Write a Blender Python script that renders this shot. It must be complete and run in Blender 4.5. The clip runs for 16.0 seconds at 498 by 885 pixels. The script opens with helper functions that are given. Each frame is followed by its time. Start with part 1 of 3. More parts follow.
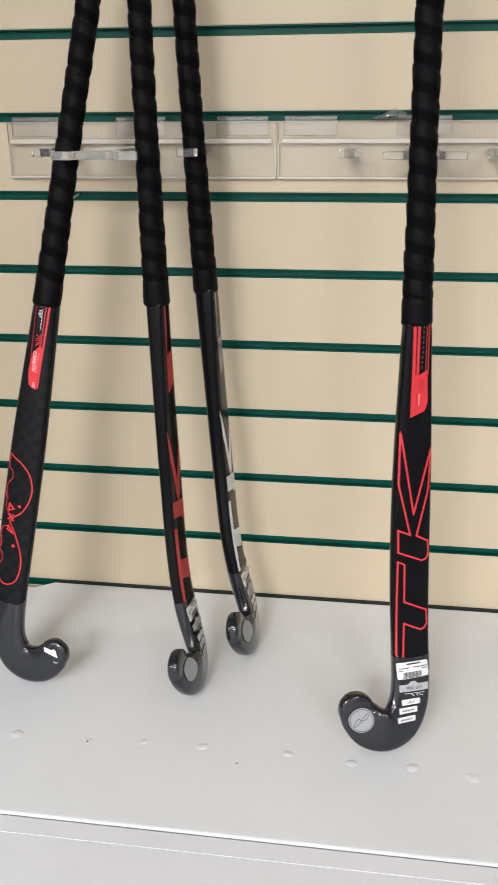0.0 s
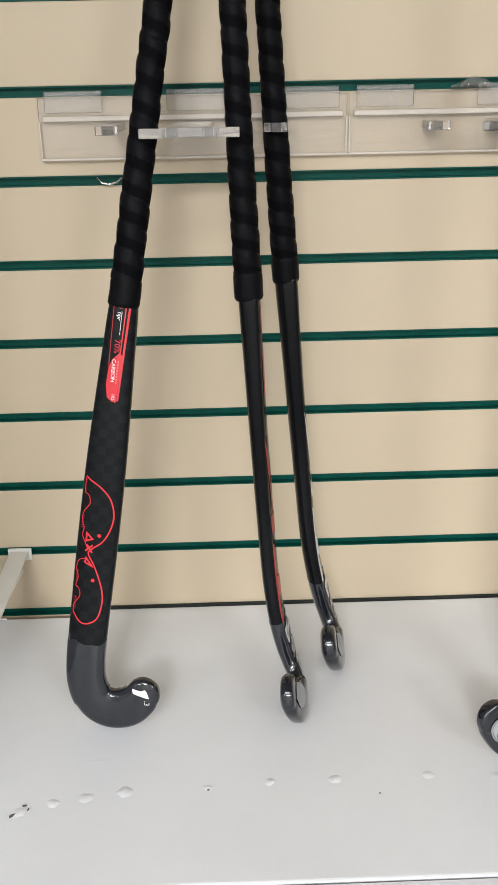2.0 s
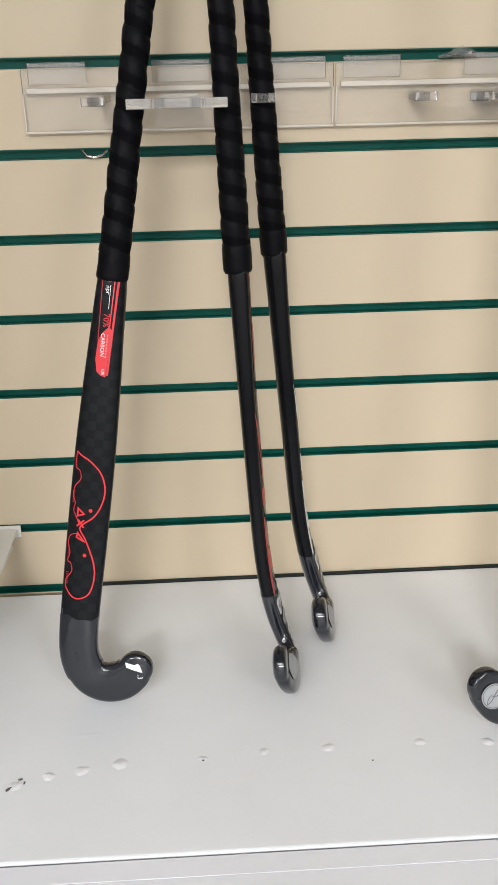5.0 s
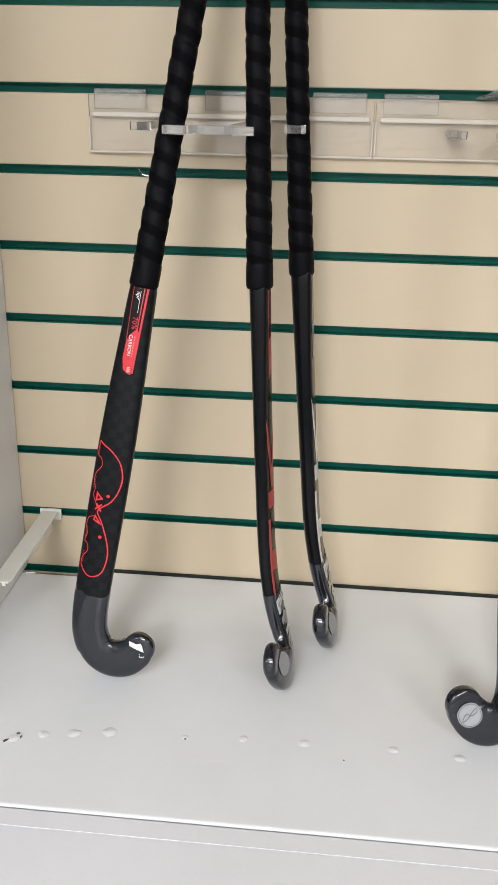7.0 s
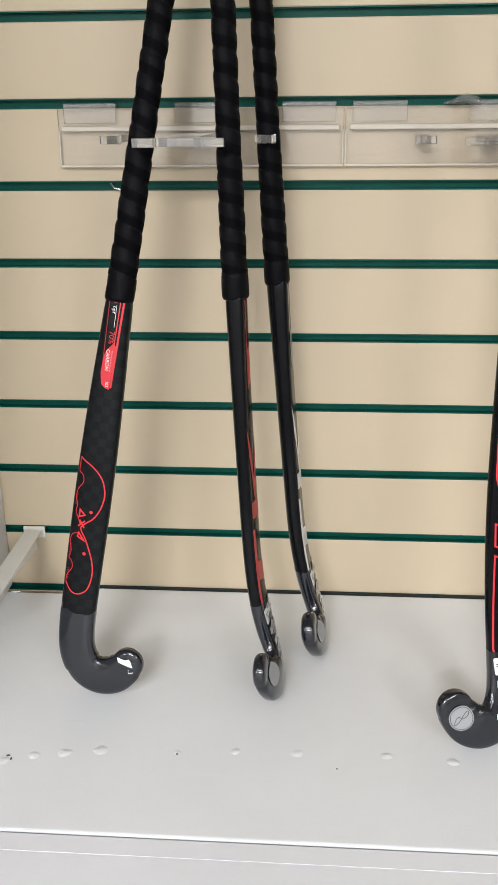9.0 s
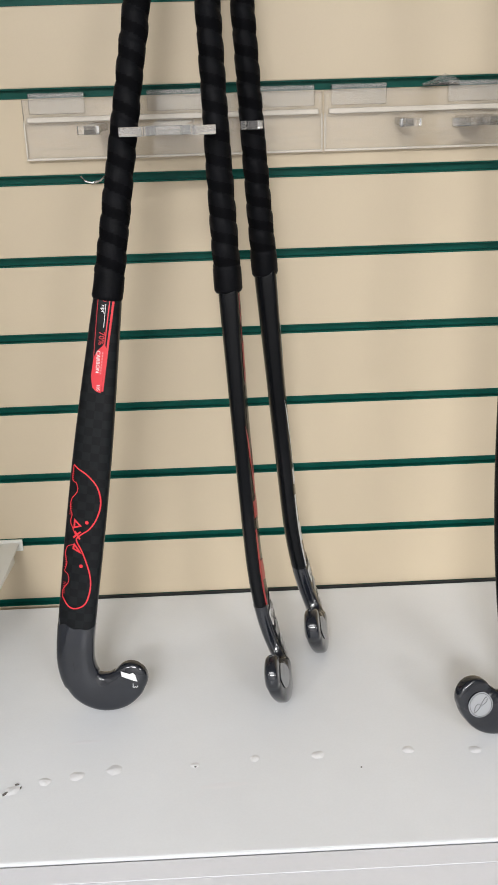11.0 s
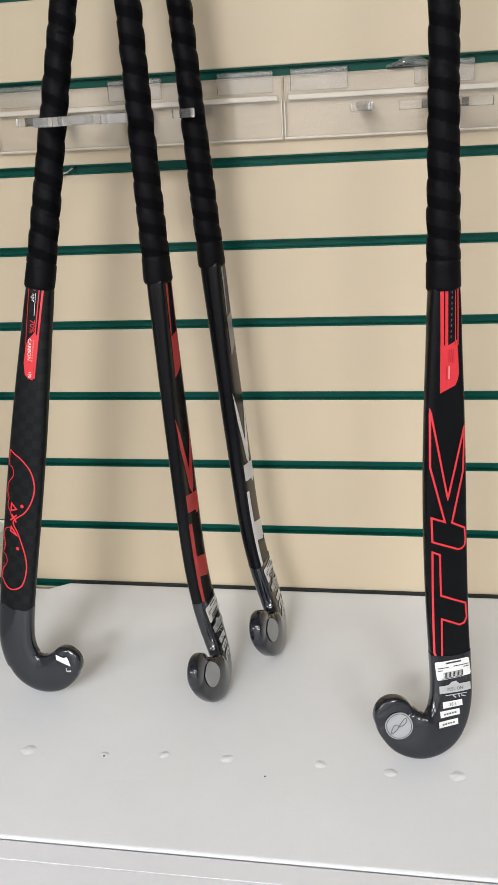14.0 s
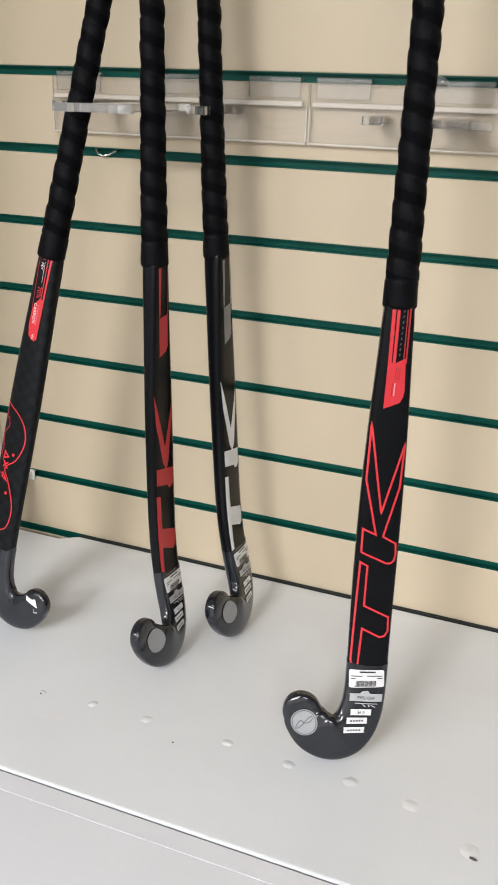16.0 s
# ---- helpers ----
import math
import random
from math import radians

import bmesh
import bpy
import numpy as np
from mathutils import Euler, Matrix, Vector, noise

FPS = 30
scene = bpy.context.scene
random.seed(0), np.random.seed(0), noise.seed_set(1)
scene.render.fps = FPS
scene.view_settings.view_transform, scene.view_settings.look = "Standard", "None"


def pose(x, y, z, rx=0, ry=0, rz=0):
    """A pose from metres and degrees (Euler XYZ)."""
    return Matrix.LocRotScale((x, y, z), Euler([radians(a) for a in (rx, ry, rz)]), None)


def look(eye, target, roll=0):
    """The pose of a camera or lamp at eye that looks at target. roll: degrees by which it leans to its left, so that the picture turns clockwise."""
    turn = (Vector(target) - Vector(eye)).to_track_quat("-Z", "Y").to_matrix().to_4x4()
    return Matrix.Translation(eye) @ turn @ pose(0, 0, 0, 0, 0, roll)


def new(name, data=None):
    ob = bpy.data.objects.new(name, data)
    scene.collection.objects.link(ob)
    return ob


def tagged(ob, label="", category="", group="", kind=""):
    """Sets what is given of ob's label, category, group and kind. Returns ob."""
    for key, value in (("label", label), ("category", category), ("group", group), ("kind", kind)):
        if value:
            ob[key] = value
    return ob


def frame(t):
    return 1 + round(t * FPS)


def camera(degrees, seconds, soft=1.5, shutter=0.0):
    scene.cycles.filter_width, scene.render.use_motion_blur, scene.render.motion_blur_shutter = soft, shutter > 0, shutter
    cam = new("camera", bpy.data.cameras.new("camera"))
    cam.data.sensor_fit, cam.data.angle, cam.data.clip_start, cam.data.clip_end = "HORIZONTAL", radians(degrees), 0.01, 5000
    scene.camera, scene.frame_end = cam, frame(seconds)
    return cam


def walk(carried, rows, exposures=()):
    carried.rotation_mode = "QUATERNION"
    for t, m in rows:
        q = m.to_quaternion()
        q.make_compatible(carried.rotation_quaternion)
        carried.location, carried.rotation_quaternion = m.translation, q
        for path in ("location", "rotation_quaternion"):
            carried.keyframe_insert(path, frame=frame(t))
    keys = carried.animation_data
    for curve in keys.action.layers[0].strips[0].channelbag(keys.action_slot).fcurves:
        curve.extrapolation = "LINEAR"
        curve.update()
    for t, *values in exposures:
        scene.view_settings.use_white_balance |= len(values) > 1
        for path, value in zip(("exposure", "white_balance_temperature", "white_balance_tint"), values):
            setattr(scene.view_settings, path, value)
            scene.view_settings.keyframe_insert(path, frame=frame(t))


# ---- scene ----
cam = camera(31.4, 16.0, 1.5, 0.4)
PATH = [
    (0, (0.137, -1.186, 1.156), (-0.139, 0.667, 0.454), -0.4),
    (0.5, (0.127, -1.157, 1.15), (-0.204, 0.671, 0.409), -1.1),
    (0.8, (0.104, -1.124, 1.143), (-0.129, 0.688, 0.328), -1.1),
    (1, (0.053, -1.118, 1.142), (-0.066, 0.716, 0.354), -0.7),
    (1.2, (0.009, -1.108, 1.152), (-0.053, 0.734, 0.374), -2.1),
    (1.5, (-0.076, -1.099, 1.148), (-0.055, 0.743, 0.369), -2.8),
    (1.7, (-0.118, -1.093, 1.156), (-0.084, 0.742, 0.363), -2.5),
    (2, (-0.144, -1.102, 1.152), (-0.109, 0.752, 0.404), -1.2),
    (2.5, (-0.156, -1.098, 1.152), (-0.086, 0.755, 0.403), -0.7),
    (3, (-0.156, -1.1, 1.15), (-0.081, 0.748, 0.389), -1.5),
    (5.5, (-0.153, -1.111, 1.144), (-0.078, 0.724, 0.353), -1.3),
    (6, (-0.131, -1.124, 1.142), (-0.105, 0.718, 0.363), -0.6),
    (6.5, (-0.08, -1.144, 1.148), (-0.146, 0.702, 0.383), 0.8),
    (7, (-0.039, -1.174, 1.15), (-0.211, 0.677, 0.412), 1.1),
    (7.5, (-0.012, -1.182, 1.15), (-0.224, 0.673, 0.433), 0.2),
    (8, (-0.007, -1.181, 1.152), (-0.213, 0.675, 0.437), -0.2),
    (8.5, (-0.014, -1.177, 1.152), (-0.193, 0.682, 0.435), -0.2),
    (11, (-0.131, -1.139, 1.147), (-0.083, 0.718, 0.406), -1.8),
    (11.3, (-0.109, -1.138, 1.147), (-0.04, 0.723, 0.418), -1.1),
    (11.5, (-0.079, -1.141, 1.143), (-0.012, 0.725, 0.427), -0.8),
    (11.7, (-0.038, -1.138, 1.143), (0.007, 0.73, 0.429), -0.4),
    (12, (0.02, -1.135, 1.147), (0.006, 0.732, 0.432), 1.0),
    (12.5, (0.082, -1.127, 1.141), (-0.061, 0.726, 0.402), 1.2),
    (13, (0.114, -1.136, 1.146), (-0.089, 0.716, 0.42), -0.1),
    (13.5, (0.141, -1.136, 1.139), (-0.124, 0.71, 0.415), -1.2),
    (14, (0.141, -1.104, 1.126), (-0.202, 0.725, 0.395), -3.5),
    (14.2, (0.15, -1.116, 1.135), (-0.184, 0.726, 0.431), -2.5),
    (14.5, (0.211, -1.161, 1.145), (-0.184, 0.676, 0.46), -3.6),
    (14.7, (0.247, -1.192, 1.148), (-0.159, 0.649, 0.481), -3.9),
    (15, (0.28, -1.22, 1.154), (-0.16, 0.62, 0.506), -3.2),
    (15.2, (0.3, -1.204, 1.161), (-0.184, 0.627, 0.519), -3.2),
    (15.5, (0.323, -1.157, 1.149), (-0.223, 0.639, 0.459), 0.4),
    (15.7, (0.339, -1.127, 1.15), (-0.256, 0.639, 0.425), 1.8),
    (16, (0.353, -1.089, 1.137), (-0.313, 0.644, 0.392), 1.8),
]
walk(cam, [(t, look(eye, target, roll)) for t, eye, target, roll in PATH], [(0.0, -0.13), (16.0, -0.13)])

# ---- light ----
world = bpy.data.worlds.new("world")
scene.world = world
world.use_nodes = True
world.node_tree.nodes["Background"].inputs[0].default_value = (1.0, 0.98, 0.95, 1)
world.node_tree.nodes["Background"].inputs[1].default_value = 0.05


def ceiling_lamp(x, y, watts, sx=1.2, sy=0.6):
    data = bpy.data.lights.new("panel_light", "AREA")
    data.shape, data.size, data.size_y, data.energy = "RECTANGLE", sx, sy, watts
    data.color = (0.985, 0.985, 1.0)
    ob = new("panel_light", data)
    ob.matrix_world = pose(x, y, 2.655)
    return ob


# Unseen panels: the third follows the stick shadows, the others are added fill.
LAMPS = [(-0.75, -2.8, 33), (1.6, -3.0, 14), (-0.7, -4.6, 222), (1.9, -4.8, 112), (-2.9, -4.4, 92)]
for lx, ly, lw in LAMPS:
    ceiling_lamp(lx, ly, lw)

# ---- materials ----


def principled(name, color, rough=0.5, metal=0.0, spec=0.5, coat=0.0):
    m = bpy.data.materials.new(name)
    m.use_nodes = True
    b = m.node_tree.nodes["Principled BSDF"]
    b.inputs["Base Color"].default_value = (*color, 1)
    b.inputs["Roughness"].default_value = rough
    b.inputs["Metallic"].default_value = metal
    b.inputs["Specular IOR Level"].default_value = spec
    b.inputs["Coat Weight"].default_value = coat
    b.inputs["Coat Roughness"].default_value = 0.06
    return m


def node(m, kind, **values):
    n = m.node_tree.nodes.new(kind)
    for key, value in values.items():
        n.inputs[key].default_value = value
    return n


def wire(m, a, b):
    m.node_tree.links.new(a, b)


def vary(m, color, amount, scale, fine=180.0, bump=0.0, rough=None, random_amount=0.0, stretch=(1, 1, 1)):
    """Two scales of variation on the base colour, a fine bump and uneven gloss."""
    b = m.node_tree.nodes["Principled BSDF"]
    tc = node(m, "ShaderNodeTexCoord")
    mp = node(m, "ShaderNodeMapping")
    mp.inputs["Scale"].default_value = stretch
    wire(m, tc.outputs["Object"], mp.inputs["Vector"])
    big = node(m, "ShaderNodeTexNoise", Scale=scale, Detail=5.0, Roughness=0.6)
    small = node(m, "ShaderNodeTexNoise", Scale=fine, Detail=3.0, Roughness=0.6)
    wire(m, mp.outputs[0], big.inputs["Vector"])
    wire(m, mp.outputs[0], small.inputs["Vector"])
    add = node(m, "ShaderNodeMath")
    add.operation = "ADD"
    wire(m, big.outputs["Fac"], add.inputs[0])
    half = node(m, "ShaderNodeMath")
    half.operation = "MULTIPLY"
    half.inputs[1].default_value = 0.4
    wire(m, small.outputs["Fac"], half.inputs[0])
    wire(m, half.outputs[0], add.inputs[1])
    ramp = node(m, "ShaderNodeMapRange")
    ramp.inputs["From Min"].default_value, ramp.inputs["From Max"].default_value = 0.45, 0.95
    ramp.inputs["To Min"].default_value, ramp.inputs["To Max"].default_value = 1 - amount, 1 + amount
    wire(m, add.outputs[0], ramp.inputs["Value"])
    value = ramp.outputs[0]
    if random_amount:
        info = node(m, "ShaderNodeObjectInfo")
        r = node(m, "ShaderNodeMapRange")
        r.inputs["To Min"].default_value, r.inputs["To Max"].default_value = 1 - random_amount, 1 + random_amount
        wire(m, info.outputs["Random"], r.inputs["Value"])
        mul = node(m, "ShaderNodeMath")
        mul.operation = "MULTIPLY"
        wire(m, value, mul.inputs[0])
        wire(m, r.outputs[0], mul.inputs[1])
        value = mul.outputs[0]
    vec = node(m, "ShaderNodeVectorMath")
    vec.operation = "SCALE"
    vec.inputs[0].default_value = color
    wire(m, value, vec.inputs["Scale"])
    wire(m, vec.outputs[0], b.inputs["Base Color"])
    if rough:
        rr = node(m, "ShaderNodeMapRange")
        rr.inputs["To Min"].default_value, rr.inputs["To Max"].default_value = rough
        wire(m, big.outputs["Fac"], rr.inputs["Value"])
        wire(m, rr.outputs[0], b.inputs["Roughness"])
    if bump:
        bp = node(m, "ShaderNodeBump", Strength=bump, Distance=0.0006)
        wire(m, small.outputs["Fac"], bp.inputs["Height"])
        wire(m, bp.outputs[0], b.inputs["Normal"])
    return m


def clear_sheet(name, tint, haze, rough, scale, film=(0.92, 0.90, 0.87)):
    """Thin clear plastic: light passes straight through, the surface shines, an uneven pale haze is mixed in."""
    m = principled(name, film, rough)
    nt = m.node_tree
    b = nt.nodes["Principled BSDF"]
    clear = nt.nodes.new("ShaderNodeBsdfTransparent")
    clear.inputs["Color"].default_value = (*tint, 1)
    gloss = nt.nodes.new("ShaderNodeBsdfGlossy")
    gloss.inputs["Roughness"].default_value = rough
    fr = node(m, "ShaderNodeFresnel", IOR=1.49)
    nz = node(m, "ShaderNodeTexNoise", Scale=scale, Detail=4.0)
    mr = node(m, "ShaderNodeMapRange")
    mr.inputs["To Min"].default_value, mr.inputs["To Max"].default_value = haze
    wire(m, nz.outputs["Fac"], mr.inputs["Value"])
    one, two = nt.nodes.new("ShaderNodeMixShader"), nt.nodes.new("ShaderNodeMixShader")
    wire(m, mr.outputs[0], one.inputs[0])
    wire(m, clear.outputs[0], one.inputs[1])
    wire(m, b.outputs[0], one.inputs[2])
    wire(m, fr.outputs[0], two.inputs[0])
    wire(m, one.outputs[0], two.inputs[1])
    wire(m, gloss.outputs[0], two.inputs[2])
    wire(m, two.outputs[0], nt.nodes["Material Output"].inputs["Surface"])
    return m


CREAM = vary(principled("cream_laminate", (0.612, 0.513, 0.366), 0.5), (0.612, 0.513, 0.366), 0.03, 5.0, 420.0, 0.05, (0.42, 0.6), 0.02)
GREEN = vary(principled("green_plastic", (0.003, 0.080, 0.060), 0.5, spec=0.15), (0.003, 0.080, 0.060), 0.15, 30.0, 300.0, 0.04, (0.28, 0.45))
WHITE = vary(principled("white_board", (0.80, 0.82, 0.842), 0.4), (0.80, 0.82, 0.842), 0.035, 6.0, 350.0, 0.08, (0.35, 0.55))
WHITE_PAINT = vary(principled("white_lacquer", (0.79, 0.80, 0.836), 0.35), (0.79, 0.80, 0.836), 0.03, 5.0, 300.0, 0.04, (0.3, 0.45))
CHIP = vary(principled("torn_white_foil", (0.815, 0.825, 0.84), 0.45), (0.815, 0.825, 0.84), 0.03, 80.0, 500.0, 0.2)
TEAR_SHADE = principled("dark_tear_and_shade", (0.10, 0.09, 0.085), 0.8)
SCUFF = principled("pale_scuff", (0.80, 0.81, 0.83), 0.5)
GREY_PANEL = vary(principled("grey_panel", (0.70, 0.70, 0.69), 0.55), (0.70, 0.70, 0.69), 0.05, 8.0, 250.0, 0.15)
BRACKET = vary(principled("ivory_steel", (0.76, 0.76, 0.71), 0.38), (0.76, 0.76, 0.71), 0.03, 20.0, 300.0)
ROOM = vary(principled("room_paint", (0.52, 0.51, 0.50), 0.8), (0.52, 0.51, 0.50), 0.03, 2.0)
CARPET = vary(principled("shop_carpet", (0.14, 0.135, 0.13), 0.95), (0.14, 0.135, 0.13), 0.15, 20.0, 400.0, 0.3)
LAMP_GLASS = principled("lamp_diffuser", (0.9, 0.9, 0.9), 0.5)
LAMP_GLASS.node_tree.nodes["Principled BSDF"].inputs["Emission Color"].default_value = (1, 0.98, 0.95, 1)
LAMP_GLASS.node_tree.nodes["Principled BSDF"].inputs["Emission Strength"].default_value = 3.0
ACRYLIC = principled("clear_acrylic", (0.97, 0.96, 0.94), 0.06)
ACRYLIC.node_tree.nodes["Principled BSDF"].inputs["Transmission Weight"].default_value = 0.82
ACRYLIC.node_tree.nodes["Principled BSDF"].inputs["IOR"].default_value = 1.49
ACRYLIC_SHEET = clear_sheet("clear_acrylic_sheet", (0.99, 0.985, 0.975), (0.0, 0.16), 0.08, 14.0)
# Strong warm haze paints the bright edge lines and the wall colour in them.
ACRYLIC_GLINT = clear_sheet("acrylic_edge_painted_glint", (0.96, 0.95, 0.93), (0.45, 0.8), 0.1, 60.0, (0.92, 0.85, 0.74))
ACRYLIC_FAINT = clear_sheet("clear_acrylic_arm", (0.985, 0.98, 0.97), (0.02, 0.16), 0.06, 70.0)
STEEL = principled("bright_steel", (0.75, 0.75, 0.75), 0.22, 1.0)
GRIP = vary(principled("black_grip", (0.003, 0.0033, 0.0045), 0.55, spec=0.085), (0.003, 0.0033, 0.0045), 0.4, 60.0, 700.0, 0.5, (0.38, 0.62))
GRIP_MATTE = vary(principled("matte_black_tape", (0.002, 0.0022, 0.003), 0.7, spec=0.06), (0.002, 0.0022, 0.003), 0.4, 60.0, 700.0, 0.5, (0.6, 0.8))
CARBON = vary(principled("black_lacquer", (0.003, 0.0036, 0.0048), 0.2, spec=0.17), (0.003, 0.0036, 0.0048), 0.15, 30.0, 500.0, 0.02, (0.16, 0.28))
RED = vary(principled("red_print", (0.68, 0.03, 0.042), 0.32), (0.68, 0.03, 0.042), 0.06, 60.0)
DARK_RED = principled("dark_red_print", (0.42, 0.02, 0.025), 0.32)
GREY_PRINT = principled("silver_grey_print", (0.44, 0.45, 0.46), 0.35)
BADGE = principled("grey_badge", (0.36, 0.37, 0.385), 0.35)
BADGE_DIM = principled("dim_grey_badge", (0.27, 0.28, 0.29), 0.3)
PALE_PRINT = principled("pale_grey_print", (0.72, 0.73, 0.74), 0.35)
STICKER = vary(principled("white_sticker", (0.78, 0.78, 0.78), 0.45), (0.78, 0.78, 0.78), 0.03, 200.0)
INK = principled("black_ink", (0.03, 0.03, 0.03), 0.5)
PINK_PRINT = principled("pink_print", (0.78, 0.30, 0.30), 0.35)
GREY_INK = principled("grey_ink", (0.12, 0.12, 0.13), 0.5)
JOINT_BLACK = principled("joint_black", (0.012, 0.014, 0.014), 0.6)
DEEP_RED = principled("deep_red_print", (0.47, 0.022, 0.03), 0.3)
MID_GREY = principled("mid_grey_print", (0.20, 0.205, 0.21), 0.3)
DIM_PRINT = principled("dim_grey_print", (0.05, 0.05, 0.055), 0.4)
WHITE_PRINT = principled("white_print", (0.85, 0.85, 0.85), 0.35)


def woven():
    """Black lacquer over a faint diagonal carbon weave."""
    m = principled("carbon_weave", (0.005, 0.006, 0.0075), 0.36, spec=0.18)
    b = m.node_tree.nodes["Principled BSDF"]
    tc = node(m, "ShaderNodeTexCoord")
    ch = node(m, "ShaderNodeTexChecker", Scale=104.0)
    ch.inputs["Color1"].default_value = (0.003, 0.0036, 0.0045, 1)
    ch.inputs["Color2"].default_value = (0.0092, 0.0112, 0.0120, 1)
    wire(m, tc.outputs["Object"], ch.inputs["Vector"])
    nz = node(m, "ShaderNodeTexNoise", Scale=30.0, Detail=3.0)
    mix = node(m, "ShaderNodeMix")
    mix.data_type = "RGBA"
    mix.inputs[7].default_value = (0.005, 0.006, 0.0075, 1)
    wire(m, nz.outputs["Fac"], mix.inputs[0])
    wire(m, ch.outputs["Color"], mix.inputs[6])
    wire(m, mix.outputs[2], b.inputs["Base Color"])
    return m


WEAVE = woven()


WRAPPED = vary(principled("wrapped_black", (0.0075, 0.0096, 0.0150), 0.22, spec=0.3, coat=0.8), (0.0075, 0.0096, 0.0150), 0.2, 22.0, 60.0, 0.0, (0.14, 0.26))

# ---- building blocks ----


def part(name, bm, material, parent=None, label="", smooth=False):
    me = bpy.data.meshes.new(name)
    bmesh.ops.recalc_face_normals(bm, faces=bm.faces[:])
    bm.to_mesh(me)
    bm.free()
    me.materials.append(material)
    if smooth:
        for p in me.polygons:
            p.use_smooth = True
    ob = new(name, me)
    ob.parent = parent
    if label:
        ob["label"] = label
    return ob


def thing(name, label, category, group="", m=None):
    ob = tagged(new(name), label, category, group)
    if m is not None:
        ob.matrix_world = m
    return ob


def box(x0, x1, y0, y1, z0, z1, bevel=0.0, segments=2, bm=None):
    bm = bm or bmesh.new()
    made = bmesh.ops.create_cube(bm, size=1.0, matrix=Matrix.Translation(((x0 + x1) / 2, (y0 + y1) / 2, (z0 + z1) / 2))
                                 @ Matrix.Diagonal((x1 - x0, y1 - y0, z1 - z0, 1)))
    if bevel:
        edges = {e for v in made["verts"] for e in v.link_edges}
        bmesh.ops.bevel(bm, geom=list(edges), offset=bevel, segments=segments, affect="EDGES", profile=0.5)
    return bm


def plate(points, z0, z1, bevel=0.0):
    """A level plate with the outline given as x, y points."""
    bm = bmesh.new()
    vs = [bm.verts.new((x, y, z0)) for x, y in points]
    f = bm.faces.new(vs)
    up = bmesh.ops.extrude_face_region(bm, geom=[f])["geom"]
    bmesh.ops.translate(bm, verts=[v for v in up if isinstance(v, bmesh.types.BMVert)], vec=(0, 0, z1 - z0))
    if bevel:
        bmesh.ops.bevel(bm, geom=bm.edges[:], offset=bevel, segments=2, affect="EDGES", profile=0.5)
    return bm


def tube(points, radius, sides=8):
    bm = bmesh.new()
    rings = []
    pts = [Vector(p) for p in points]
    for i, p in enumerate(pts):
        d = (pts[min(i + 1, len(pts) - 1)] - pts[max(i - 1, 0)]).normalized()
        a = d.orthogonal().normalized()
        b = d.cross(a)
        rings.append([bm.verts.new(p + radius * (math.cos(2 * math.pi * k / sides) * a + math.sin(2 * math.pi * k / sides) * b)) for k in range(sides)])
    for r, s in zip(rings, rings[1:]):
        for k in range(sides):
            bm.faces.new((r[k], r[(k + 1) % sides], s[(k + 1) % sides], s[k]))
    bm.faces.new(rings[0][::-1])
    bm.faces.new(rings[-1])
    return bm


# ---- setting: slatted wall, side panel, plinth, room ----
TOP = 0.457          # upper side of the plinth
PITCH = 0.0994       # from slat to slat
GAP = 0.0115         # height of a groove
X0, X1 = -1.6, 1.8   # the slatted wall's ends

wall = tagged(part("wall_north", box(X0, X1, 0.013, 0.10, 0.0, 2.65), CREAM), "cream slatted display wall with green grooves", "wall", kind="structure")
slat_low = box(X0, X1, 0.0, 0.012, GAP / 2, PITCH - GAP / 2, 0.0012, 2)
first = part("slat", slat_low, CREAM, wall)
insert = bmesh.new()
box(X0, X1, 0.0085, 0.0125, -GAP / 2 - 0.002, GAP / 2 + 0.002, bm=insert)
box(X0, X1, -0.0006, 0.0085, -GAP / 2 + 0.0001, -GAP / 2 + 0.0016, bm=insert)
box(X0, X1, 0.0006, 0.0085, GAP / 2 - 0.0016, GAP / 2 - 0.0001, bm=insert)
strip = part("groove_strip", insert, GREEN, wall, "green plastic groove insert")
for k in range(-4, 22):
    z = 1.05 + PITCH * (k - 6)
    a, b = (first, strip) if k == 0 else (new("slat", first.data), new("groove_strip", strip.data))
    if k:
        a.parent, b.parent = wall, wall
        b["label"] = "green plastic groove insert"
    a.location, b.location = (0, 0, z), (0, 0, z)

# Room shell out of view, added to close the space and bounce the light.
floor = tagged(part("floor", box(-4.2, 4.2, -6.2, 0.1, -0.1, 0.0), CARPET), "unseen grey carpet floor, assumed", "floor", kind="structure")
ceiling = tagged(part("ceiling", box(-4.2, 4.2, -6.2, 0.1, 2.7, 2.8), ROOM), "unseen pale ceiling, added for bounce light", "ceiling", kind="structure")
for name, b in (("wall_west", (-4.2, -4.1, -6.2, 0.1, 0, 2.7)), ("wall_east", (4.1, 4.2, -6.2, 0.1, 0, 2.7)), ("wall_south", (-4.1, 4.1, -6.2, -6.1, 0, 2.7)),
                ("wall_back_west", (-4.1, X0 - 0.001, 0.0, 0.1, 0, 2.7)), ("wall_back_east", (X1 + 0.001, 4.1, 0.0, 0.1, 0, 2.7)), ("wall_back_top", (X0, X1, 0.014, 0.1, 2.651, 2.7))):
    tagged(part(name, box(*b), ROOM), "unseen pale wall, added for bounce light", "wall", kind="structure")
# Assumed fixtures at the lamps, all out of view.
for lx, ly, lw in LAMPS:
    t = thing("ceiling_light", "unseen oblong ceiling light panel, assumed", "ceiling light", "ceiling lights", pose(lx, ly, 2.7))
    part("frame", box(-0.63, 0.63, -0.33, 0.33, -0.03, 0.0, 0.004), WHITE_PAINT, t)
    part("diffuser", box(-0.60, 0.60, -0.30, 0.30, -0.036, -0.0302), LAMP_GLASS, t)

